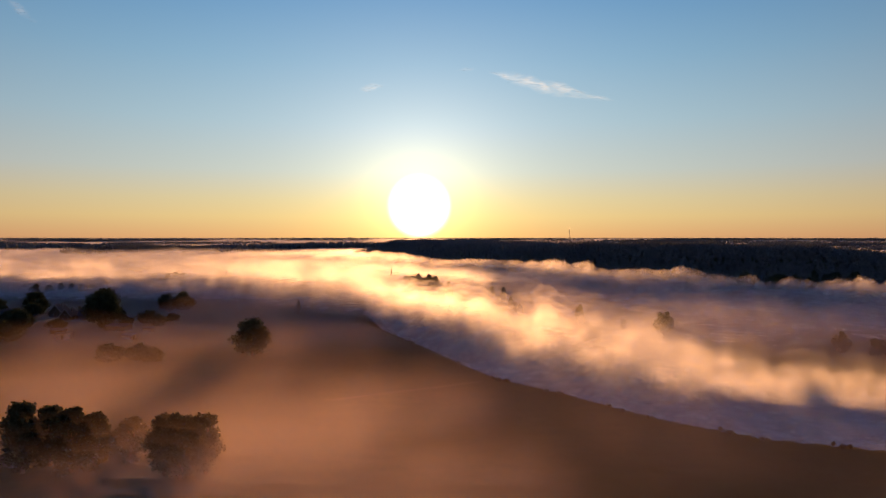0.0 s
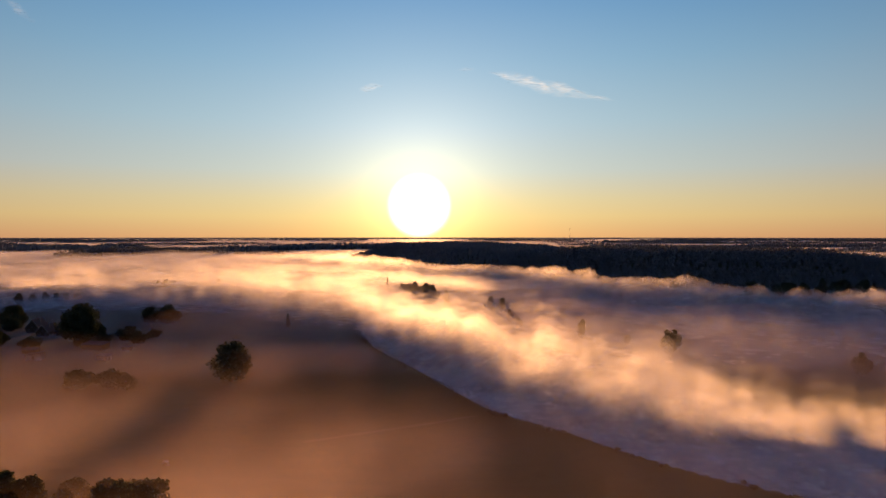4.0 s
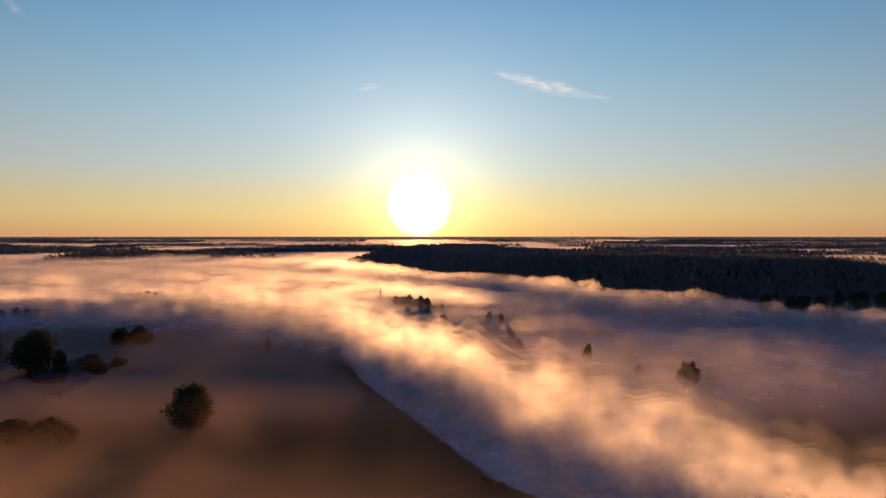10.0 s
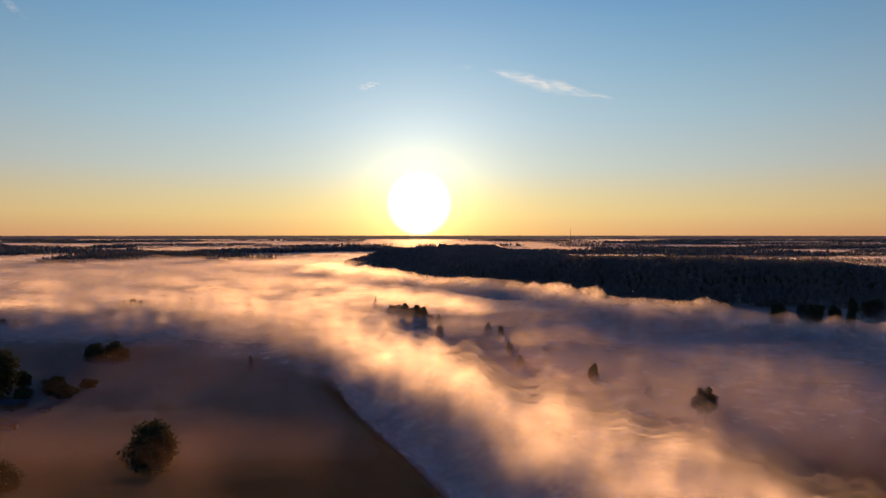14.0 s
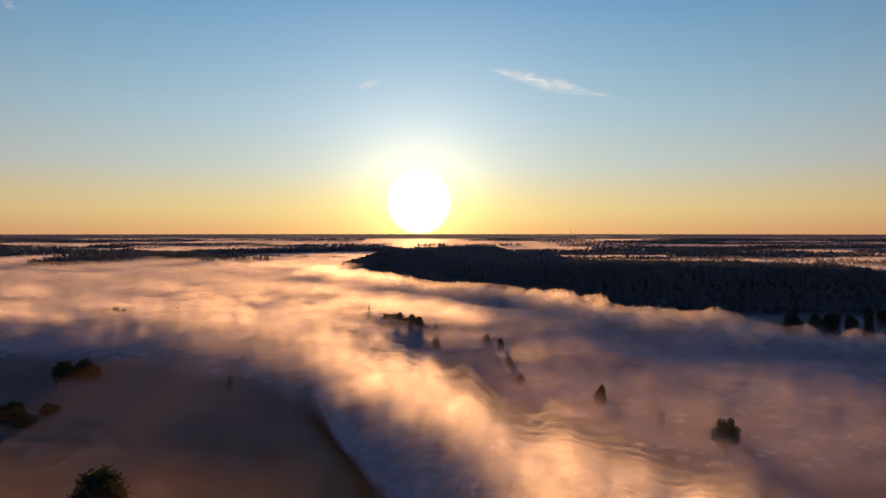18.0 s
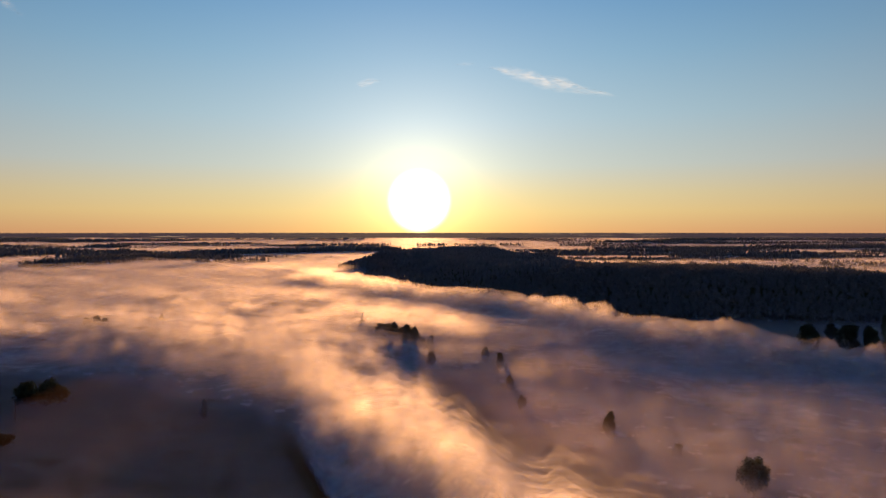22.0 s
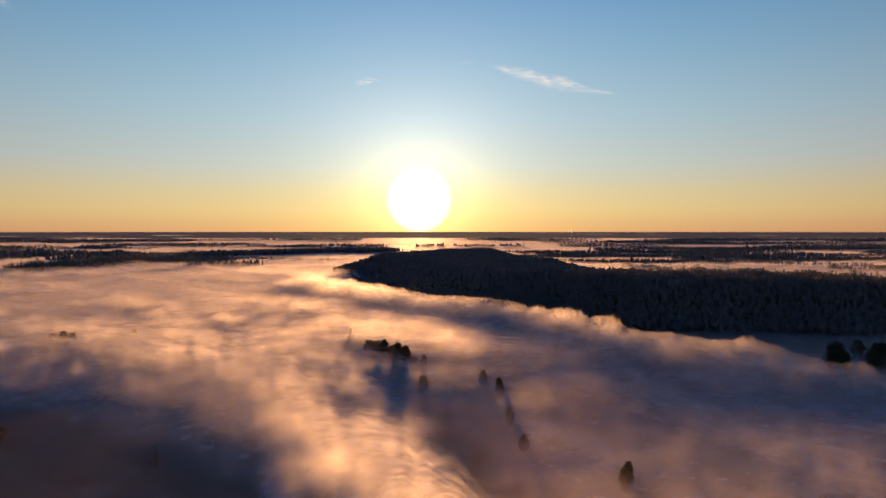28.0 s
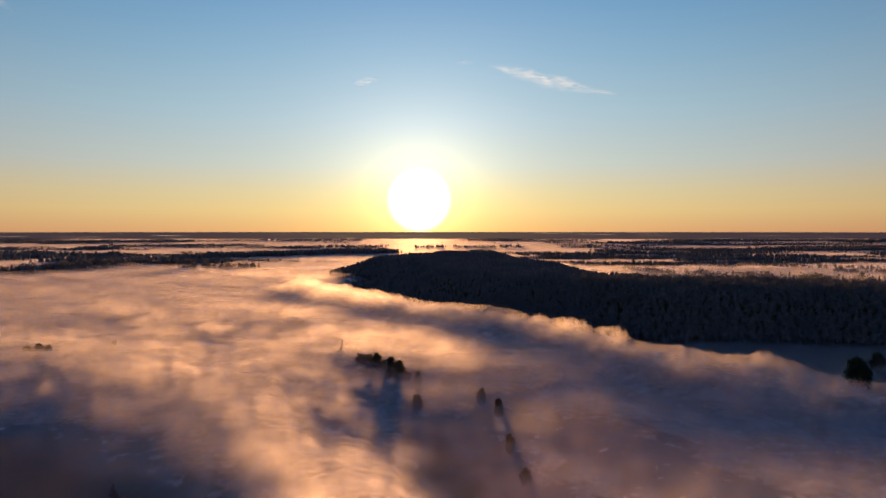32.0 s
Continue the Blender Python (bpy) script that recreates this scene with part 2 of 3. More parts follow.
def mist_depth(x, y):
    """Depth of the mist over the ground, how thick it is from 0 to 1, and where it is but a haze over the meadow."""
    far = ease(330, 430, y)
    wob = 1.5 + 14 * far
    wx, wy = x + wob * fractal(x / 50, y / 50, 3, 21), y + wob * fractal(x / 50, y / 50, 3, 31)
    le, ls = from_line(wx, wy, LEFT_EDGE)
    edge = le * ls                        # positive: over the meadow
    field = ease(-1 - 100 * far, 1 + 50 * far, edge)
    mx, my = x + 16 * fractal(x / 55, y / 55, 3, 22), y + 16 * fractal(x / 55, y / 55, 3, 32)
    rd, _ = from_line(mx, my, ROLL)
    thin_end = ease(40, 110, x) * ease(290, 230, y)       # the roll thins out down the river
    roll = np.exp(-(rd / (19 + 6 * ease(220, 300, y) + 14 * ease(330, 450, y) - 7 * thin_end)) ** 2) * (1 - 0.35 * thin_end) * ease(700, 480, y)
    fd, fs = from_line(mx, my, FRONT)
    beyond = fd * -fs                     # positive: between the front of the mist and the forest
    front = np.exp(-(fd / 22) ** 2)
    lee = np.exp(-((fd - 60) / 45) ** 2) * (fs > 0)       # quiet shaded mist on the near side of the front
    gap = np.where(beyond > 0, ease(4, 18, beyond), 0) * (y < 1250) * (x > -140)
    hd, _ = from_line(mx, my, HOLLOW)
    hollow = np.exp(-(hd / (28 + 6 * ease(330, 250, y))) ** 2) * (1 - 0.3 * ease(430, 540, y))
    hd2, hs = from_line(mx, my, HOLLOW + [(500, 120)])
    flats = ease(-5, 25, -hd2 * hs) * (1 - front) * ease(610, 530, y) * (1 - gap)   # thin quiet mist beyond the hollow
    swell = fractal(x / 170, y / 100, 3, 41)
    _, rs = from_line(x, y, ROLL)
    flank = ease(0, 15, rd * rs) * ease(330, 250, y) * (1 - field)      # smooth shaded mist between roll and bank
    over_river = ease(0, 42, -edge)
    calm = np.clip(hollow + flats + lee + 1.4 * flank, 0, 1.4)
    away = ease(450, 900, y)
    swell = (1 - away) * swell + away * 0.9 * fractal(x / 300, y / 240, 3, 45)
    depth = 10.5 + (5.0 - 1.5 * away) * swell + 7.5 * roll + (10.0 - 1.5 * ease(110, 210, x)) * front - 1.5 * lee - 4.0 * hollow - 0.8 * flats - 7.2 * flank - 2.5 * thin_end * (1 - field)
    depth = np.where(y < 420, depth * (0.25 + 0.75 * over_river) * (1 - far) + depth * far, depth)
    depth = depth * (1 - 0.6 * field * (1 - 0.6 * ease(190, 130, y))) * (1 - 0.6 * gap)
    dens = 1.0 - 0.93 * hollow - (0.80 - 0.25 * ease(-0.2, 0.35, fractal((x + 0.4 * y) / 60, (y - 0.4 * x) / 130, 3, 57))) * flats * (1 - hollow)
    dens = dens * (1 - 0.68 * thin_end * (1 - 0.9 * flank))
    low_flats = ease(85, 135, x) * ease(340, 260, y) * (1 - roll) * (1 - field)
    dens = dens * (1 - 0.78 * low_flats)
    haze = 0.007 + 0.045 * ease(235, 330, y)
    brink = 1 - (1 - far) * (1 - ease(2, 9, np.abs(edge)))      # the top of the bluff stands clear
    dens = (dens * (1 - field) + field * haze) * brink
    dens = dens * (1 - (0.90 + 0.03 * ease(100, 220, x)) * gap)
    wd, _ = from_line(x, y, FOREST + FOREST[:1])
    dens = np.where(inside(x, y, FOREST), dens * (1 - ease(0, 30, wd)), dens)
    dens = dens * (1 - ease(0.25, 0.7, far_land(x, y)))
    depth = depth * (1 - 0.5 * ease(1500, 2500, y))
    return np.maximum(depth, 0.8), np.clip(dens, 0, 1), field, calm, front


def puffs(x, y):
    a = 0.58 * x - 0.81 * y
    b = 0.81 * x + 0.58 * y
    p, q = a / 1.6 + 10 * fractal(x / 32, y / 32, 2, 61), b + 10 * fractal(x / 32, y / 32, 2, 66)
    big = np.sqrt(grain(p / 34, q / 34, 63) ** 2 + 0.004) * 2 - 0.5
    mid = np.sqrt(grain(p / 15, q / 15, 64) ** 2 + 0.004) * 2 - 0.5
    small = np.sqrt(grain(p / 7, q / 7, 65) ** 2 + 0.004) * 2 - 0.5
    near = 8.2 * big + 6.0 * mid + 2.3 * small
    # farther off the mist lies in long smooth swells across the valley
    p, q = x + 24 * fractal(x / 90, y / 60, 2, 67), y + 12 * fractal(x / 90, y / 60, 2, 68)
    far = 9.5 * (np.sqrt(grain(p / 120, q / 46, 69) ** 2 + 0.006) * 2 - 0.5) + 4.0 * (np.sqrt(grain(p / 48, q / 21, 70) ** 2 + 0.006) * 2 - 0.5) + 1.8 * (np.sqrt(grain(p / 22, q / 11, 72) ** 2 + 0.006) * 2 - 0.5)
    w = ease(450, 640, y)
    return (1 - w) * near + w * far


def mist_sheets(near, far, nu, nv, spread, layers):
    """Nested sheets of mist from the soft top down to the ground, each with its own wisps."""
    x, y, quads = fan(near, far, nu, nv, spread)
    depth, dens, field, calm, front = mist_depth(x, y)
    base = mist_floor(x, y)
    quiet = (1 - 0.8 * field) * (1 - 0.65 * np.minimum(calm, 1.4)) * ease(2, 9, depth) * np.maximum(1 - 0.6 * ease(500, 1000, y), 0.6 * front)
    crown = np.maximum(depth + 0.85 * puffs(x, y) * quiet, 0.4 * depth)
    keep = dens.ravel()[quads].max(1) > 0.015
    for k, (share, alpha) in enumerate(layers):
        own = puffs(x + 11 * k, y - 7 * k) * quiet
        z = base + crown * np.where(front > 0.3, min(share, 1.06 + 0.1 * share), share) * (1 + 0.006 * own)
        z = np.maximum(z, base + 0.3 + 0.1 * (len(layers) - k))
        top = dens if share < 0.9 else dens * (1 - 0.5 * field)
        ragged = 0.75 if share > 1.25 else 0.65 if share > 0.9 else 0.5 if share > 0.6 else 0.2
        me = fast_mesh("mist_layer", np.stack([x, y, z], -1).reshape(-1, 3), quads[keep], fog_material("mist", alpha, 0.035 + 0.006 * k, ragged))
        me.attributes.new("thickness", "FLOAT", "POINT").data.foreach_set("value", top.astype(np.float32).ravel())
        new("mist_layer", me).parent = fog_bank


fog_bank = tagged(new("fog_bank"), "golden and violet ground mist lying over river and meadow", "fog", kind="stuff")
mist_sheets(70, 1600, 240, 280, 0.82, [(1.7, 0.05), (1.45, 0.08), (1.27, 0.12), (1.14, 0.17), (1.05, 0.22), (0.97, 0.27), (0.9, 0.32), (0.82, 0.38), (0.73, 0.45),
                                       (0.64, 0.55), (0.54, 0.7), (0.43, 0.9), (0.3, 1.2), (0.13, 1.6)])
mist_sheets(1590, 4850, 170, 90, 0.82, [(1.2, 0.2), (1.0, 0.45), (0.8, 0.7), (0.5, 1.0), (0.2, 1.4)])


# thin haze hanging over the meadow and the river flats: upright veils, one behind the other, that the low sun shines through
HAZE, n = material("haze")
at = n.add("ShaderNodeTexCoord").outputs["Object"]
thick = n.add("ShaderNodeAttribute", {"attribute_name": "thickness"}).outputs["Fac"]
drifts = n.math("ADD", n.math("MULTIPLY", n.noise(at, 0.05, 4, 0.55), 2.2), -0.1)
a = n.math("MINIMUM", n.math("MAXIMUM", n.math("MULTIPLY", thick, drifts), 0.0), 0.6)
# haze is near white; the reddened sunlight is painted into this orange tint
lit = n.add("ShaderNodeBsdfTranslucent", Color=(0.86, 0.62, 0.47, 1)).outputs[0]
shade = n.add("ShaderNodeBsdfDiffuse", Color=(0.86, 0.80, 0.78, 1)).outputs[0]
veil_mix = n.add("ShaderNodeMixShader", i0=0.20, i1=shade, i2=lit).outputs[0]
finish(n, n.add("ShaderNodeMixShader", i0=a, i1=n.add("ShaderNodeBsdfTransparent").outputs[0], i2=veil_mix).outputs[0])


def haze_amount(x, y):
    """How much haze hangs over each place: 0 to about 1."""
    e, s = from_line(x, y, LEFT_EDGE)
    side = e * s
    meadow = ease(4, 45, side)
    drift = ease(-0.32, 0.30, fractal(x / 75, y / 60, 3, 51) + 0.05)
    near = ease(235, 130, y + 25 * fractal(x / 60, y / 60, 2, 54))
    band = np.exp(-((y - 235) / 35) ** 2) * ease(0, -70, x)
    v = meadow * (near * (0.22 + 0.95 * drift) * (0.3 + 0.7 * ease(50, -40, x)) * (1 - 0.3 * ease(-20, -70, x)) + band * 0.4 * drift * (1 - near) + 0.02 + 0.03 * ease(330, 270, y) + 0.13 * ease(290, 360, y))
    v = v * (1 - 0.9 * ease(-120, -190, x) * ease(195, 270, y))
    h, hs = from_line(x, y, HOLLOW + [(500, 120)])
    f, fs = from_line(x, y, FRONT)
    flats = ease(-25, 15, -h * hs) * ease(640, 590, y) * (0.25 + 0.55 * ease(-0.3, 0.3, fractal((x + 0.4 * y) / 70, (y - 0.4 * x) / 140, 3, 57)))
    flats = flats * np.where(fs > 0, 1.0, 0.5 + 0.5 * ease(120, 220, x)) * (1 - 0.55 * ease(85, 135, x) * ease(340, 260, y))
    return v + flats * 0.5 + 0.10 * (1 - meadow) * ease(420, 300, y)


meadow_haze = tagged(new("meadow_haze"), "thin haze drifting over the dark meadow and flats, tinted orange for the low sun", "haze", kind="stuff")
LEVELS = np.array([0.0, 1.5, 3.0, 4.8, 6.8, 9.0, 12.0, 16.0])
hx = np.linspace(-300, 420, 132)
i = np.arange(hx.size * LEVELS.size).reshape(LEVELS.size, hx.size)
hq = np.stack([i[:-1, :-1], i[:-1, 1:], i[1:, 1:], i[1:, :-1]], -1).reshape(-1, 4)
for k, hy in enumerate(np.arange(92, 640, 7.0)):
    yy = hy + 3.0 * fractal(hx / 30, hx * 0 + 0.37 * k, 2, 58)
    amount = haze_amount(hx, yy)
    tall = 1.0 + 0.35 * fractal(hx / 60, yy / 60, 2, 59)
    fade = np.clip(1 - LEVELS / 16.0, 0, 1)[:, None] ** 1.3
    t = 0.11 * amount[None, :] * fade
    z = (ground_height(hx, yy) - 0.2)[None, :] + LEVELS[:, None] * tall[None, :]
    keep = t.ravel()[hq].max(1) > 0.004
    if keep.any():
        me = fast_mesh("haze_veil", np.stack([np.broadcast_to(hx, z.shape), np.broadcast_to(yy, z.shape), z], -1).reshape(-1, 3), hq[keep], HAZE)
        me.attributes.new("thickness", "FLOAT", "POINT").data.foreach_set("value", t.astype(np.float32).ravel())
        new("haze_veil", me).parent = meadow_haze

# ---- woods ----
def blob_tree(rng, height, width, conifer, plain=False):
    """A far tree of few faces: an uneven crown with loose sprays."""
    vs, fs = [], []
    if conifer:
        tiers = 3 if plain else 6
        for i in range(tiers):
            f = i / tiers
            r, z0 = width / 2 * (1 - f * 0.88), height * (0.1 + 0.78 * f)
            n0 = len(vs)
            vs.append((0, 0, min(height, z0 + height * (0.5 if plain else 0.3))))
            for a in range(8):
                k = r * rng.uniform(0.55, 1.25)
                w = a * 2 * math.pi / 8 + rng.uniform(-0.3, 0.3) + i
                vs.append((k * math.cos(w), k * math.sin(w), z0 + rng.uniform(-0.5, 0.3)))
            fs += [(n0, n0 + 1 + a, n0 + 1 + (a + 1) % 8) for a in range(8)]
    else:
        bm = bmesh.new()
        bmesh.ops.create_icosphere(bm, subdivisions=1, radius=1)
        for v in bm.verts:
            k = rng.uniform(0.6, 1.1) if plain else rng.uniform(0.5, 0.85)
            v.co = Vector((v.co.x * width / 2 * k, v.co.y * width / 2 * k, height * 0.55 + v.co.z * height * 0.43 * k))
        bm.verts.index_update()
        vs = [v.co[:] for v in bm.verts]
        fs = [tuple(v.index for v in f.verts) for f in bm.faces]
        bm.free()
    for i in range(6 if plain else 34 if conifer else 64):       # loose sprays that break the outline
        a, h = rng.uniform(0, 6.28), rng.uniform(0.2, 1.0)
        r = width / 2 * ((1.1 - h) if conifer else math.sqrt(max(0.03, 1 - ((h - 0.55) / 0.46) ** 2))) * rng.uniform(0.75, 1.15)
        c = Vector((r * math.cos(a), r * math.sin(a), h * height))
        n0 = len(vs)
        k = 0.6 if plain or conifer else 1.0
        vs += [(c + Vector((rng.gauss(0, k), rng.gauss(0, k), rng.gauss(0, k))))[:] for _ in range(3)]
        fs.append((n0, n0 + 1, n0 + 2))
    return np.array(vs), np.array(fs)


rng = random.Random(5)
KINDS = [blob_tree(rng, rng.uniform(12, 18), rng.uniform(7, 10), i % 5 < 2) for i in range(15)]
FAR_KINDS = [blob_tree(rng, rng.uniform(12, 18), rng.uniform(6, 9), i % 3 == 1, True) for i in range(12)]


def grove(name, places, mat=NEEDLE, kinds=KINDS):
    """Many far trees in one mesh; places: x, y, z, size."""
    vs, fs, n0 = [], [], 0
    for px, py, pz, size in places:
        v, f = kinds[rng.randrange(len(kinds))]
        a = rng.uniform(0, 6.28)
        c, s = math.cos(a) * size, math.sin(a) * size
        vs.append(np.stack([v[:, 0] * c - v[:, 1] * s + px, v[:, 0] * s + v[:, 1] * c + py, v[:, 2] * size + pz], -1))
        fs.append(f + n0)
        n0 += len(v)
    return new(name, fast_mesh(name, np.concatenate(vs), np.concatenate(fs), mat, False))


def floor_at(px, py):
    return float(ground_height(np.array([px], float), np.array([py], float))[0])


gx, gy = np.meshgrid(np.arange(-200, 860, 5.6), np.arange(640, 2160, 5.6))
gx = gx + np.random.uniform(-2.8, 2.8, gx.shape)
gy = gy + np.random.uniform(-2.8, 2.8, gy.shape)
ok = inside(gx, gy, FOREST)
gx, gy = gx[ok], gy[ok]
gz = ground_height(gx, gy)
size = 0.48 + 0.26 * np.random.rand(len(gx)) + 0.25 * grain(gx / 45, gy / 45, 71)
near = gy < 960
spots = np.stack([gx, gy, gz - 0.5, size], -1)
forest = tagged(new("forest"), "dark mixed pine and birch forest on a low hill", "forest", kind="stuff")
for mask, kinds in ((near, KINDS), (~near, FAR_KINDS)):
    grove("trees", spots[mask].tolist(), NEEDLE, kinds).parent = forest

# woods on the far land between the strips of mist
gx, gy = [], []
for y0, y1, step in ((1100, 1700, 9), (1700, 2600, 12), (2600, 3700, 17), (3700, 4750, 24)):
    ax, ay = np.meshgrid(np.arange(-0.8 * y1, 0.8 * y1, step), np.arange(y0, y1, step))
    gx.append((ax + np.random.uniform(-step / 2, step / 2, ax.shape)).ravel())
    gy.append((ay + np.random.uniform(-step / 2, step / 2, ay.shape)).ravel())
gx, gy = np.concatenate(gx), np.concatenate(gy)
woods = (far_land(gx, gy) + 0.5 * fractal(gx / 260, gy / 90, 2, 77) > 0.55) & ~inside(gx, gy, FOREST) & (np.abs(gx) < 0.78 * gy)
gx, gy = gx[woods], gy[woods]
spots = np.stack([gx, gy, ground_height(gx, gy) - 0.5, 0.42 + 0.25 * np.random.rand(len(gx)) + gy / 14000], -1)
for left in (True, False):
    half = spots[(spots[:, 0] < 0) == left]
    tagged(grove("far_woods", half.tolist(), NEEDLE, FAR_KINDS), "dark woods on the far land under the horizon", "woods", "far woods", "stuff")

BELTS = [([(-800, 1400), (-750, 1560), (-735, 1700)], 48, 6.0), ([(-830, 1640), (-690, 1700), (-620, 1760)], 30, 4.0), ([(-1400, 2150), (-1180, 2120)], 60, 5.0), ([(-560, 1560), (-470, 1640), (-420, 1690)], 20, 1.0), ([(-1000, 1850), (-760, 1900), (-600, 1880)], 60, 4.5), ([(-800, 2160), (-650, 2400), (-420, 2650), (-180, 2720)], 45, 5),
         ([(-1700, 3150), (-1500, 3150)], 30, 2), ([(685, 2878), (845, 2512), (1300, 2200)], 40, 2), ([(700, 2000), (923, 2100), (1144, 2015), (1500, 1900)], 35, 2),
         ([(412, 1569), (500, 1446), (600, 1390), (800, 1250)], 18, 1), ([(1000, 3900), (1600, 3700)], 60, 2), ([(-1800, 2400), (-1100, 2350)], 50, 2),
         ([(-1500, 1950), (-1150, 1900)], 60, 2.2), ([(500, 1850), (700, 1700), (1000, 1600)], 16, 0.8), ([(850, 1500), (1150, 1380)], 30, 1.6), ([(300, 2500), (620, 2450)], 30, 1.2),
         ([(-120, 3300), (420, 3350)], 25, 0.8), ([(-700, 3300), (-260, 3400)], 30, 1.0), ([(-2800, 4100), (-1600, 4150)], 80, 1.6), ([(-1400, 4300), (-500, 4350)], 60, 1.0),
         ([(1500, 4300), (2900, 4100)], 80, 1.6), ([(2000, 3000), (1500, 3100)], 80, 2), ([(90, 2440), (125, 2450)], 14, 1.2), ([(-2300, 3200), (-1900, 3000)], 90, 2)]
for line, wide, thick in BELTS:
    spots = []
    for (ax, ay), (bx, by) in zip(line, line[1:]):
        for i in range(int(math.hypot(bx - ax, by - ay) / 3 * thick)):
            f = rng.random()
            px, py = ax + (bx - ax) * f + rng.gauss(0, wide * 0.5), ay + (by - ay) * f + rng.gauss(0, wide * 0.5)
            spots.append((px, py, 0, rng.uniform(0.65, 1.15) * (1.45 if py < 2800 and px < -150 else 1.15)))
    spots = np.array(spots)
    spots = spots[~inside(spots[:, 0], spots[:, 1], FOREST)]
    spots[:, 2] = ground_height(spots[:, 0], spots[:, 1]) - 0.5
    tagged(grove("tree_belt", spots.tolist(), NEEDLE, FAR_KINDS if line[0][1] > 1700 else KINDS), "dark belt of trees standing out of the far mist", "trees", "belts of trees", "stuff")


# ---- single trees ----
def tube(vs, fs, path, radii, sides):
    """A tapered limb along a path."""
    n0 = len(vs)
    for (px, py, pz), r in zip(path, radii):
        for a in range(sides):
            w = a * 2 * math.pi / sides
            vs.append((px + r * math.cos(w), py + r * math.sin(w), pz))
    for i in range(len(path) - 1):
        for a in range(sides):
            b = (a + 1) % sides
            fs.append((n0 + i * sides + a, n0 + i * sides + b, n0 + (i + 1) * sides + b, n0 + (i + 1) * sides + a))


def leaves(rng, centres, radii, each, leaf):
    """Small four-cornered leaf sprays strewn through round clumps."""
    r = np.random.RandomState(rng.randrange(10 ** 6))
    c = np.repeat(np.array(centres), each, 0)
    d = r.normal(size=c.shape)
    d /= np.linalg.norm(d, axis=1)[:, None]
    c = c + d * (np.repeat(np.array(radii), each) * r.uniform(0.3, 1.2, len(c)))[:, None]
    u = r.normal(size=c.shape)
    u /= np.linalg.norm(u, axis=1)[:, None]
    v = np.cross(u, r.normal(size=c.shape))
    v /= np.linalg.norm(v, axis=1)[:, None]
    k = leaf * r.uniform(0.6, 1.4, len(c))[:, None]
    pts = np.stack([c - u * k, c + v * k * 0.6, c + u * k, c - v * k * 0.6], 1).reshape(-1, 3)
    return pts, np.arange(len(pts)).reshape(-1, 4)


def broad_shape(seed, height, width, lobes, bare, peak=0.25):
    """Meshes of a broad-leaved tree of that height and width: trunk with limbs, and crown."""
    r = random.Random(seed)
    vs, fs = [], []
    lean = [(r.gauss(0, 0.02) * height, r.gauss(0, 0.02) * height) for _ in range(5)]
    path = [(0, 0, -0.4)] + [(lean[i][0] * i / 4, lean[i][1] * i / 4, height * 0.7 * (i + 1) / 5) for i in range(5)]
    tube(vs, fs, path, [height * k for k in (0.028, 0.021, 0.018, 0.014, 0.009, 0.003)], 8)
    mid, half_h = height * (bare + 1) / 2, height * (1 - bare) / 2
    centres, radii = [], []
    for i in range(lobes):
        while True:
            d = Vector((r.uniform(-1, 1), r.uniform(-1, 1), r.uniform(-1, 1)))
            if 0.35 < d.length < 1:
                break
        k = r.uniform(0.72, 1.06)
        taper = 1.0 if d.z < 0 else 1.0 - peak * d.z
        rad = width * r.uniform(0.10, 0.19) * (1 - 0.35 * peak * max(0.0, d.z))
        centres.append((d.x * (width / 2 - rad * 0.7) * k * taper, d.y * (width / 2 - rad * 0.7) * k * taper, mid + d.z * (half_h - rad * 0.6) * k))
        radii.append(rad)
    for c in centres[:9]:
        z0 = height * r.uniform(0.22, 0.5)
        tube(vs, fs, [(0, 0, z0), (c[0] * 0.5, c[1] * 0.5, (z0 + c[2]) / 2 + 0.3), c], [height * 0.012, height * 0.008, height * 0.003], 5)
    trunk = fast_mesh("trunk", vs, fs, BARK)
    pts, quads = leaves(r, centres, radii, 120, max(0.24, width * 0.032))
    return trunk, fast_mesh("crown", pts, quads, LEAF, False)


def conifer_shape(seed, height, width):
    """Meshes of a spruce or pine: trunk and crown of drooping sprays."""
    r = random.Random(seed)
    vs, fs = [], []
    tube(vs, fs, [(0, 0, -0.4), (0.1, 0, height * 0.5), (0, 0.05, height * 0.98)], [height * 0.018, height * 0.012, 0.02], 7)
    centres, radii = [], []
    for i in range(46):
        f = i / 46
        w = i * 2.4 + r.uniform(-0.4, 0.4)
        out = width / 2 * (1 - f) ** 0.8 * r.uniform(0.5, 1.0)
        centres.append((out * math.cos(w), out * math.sin(w), height * (0.14 + 0.84 * f)))
        radii.append(width * 0.14 * (1.1 - 0.75 * f))
    pts, quads = leaves(r, centres, radii, 34, 0.22)
    return fast_mesh("trunk", vs, fs, BARK), fast_mesh("crown", pts, quads, NEEDLE, False)


SHAPES = {}


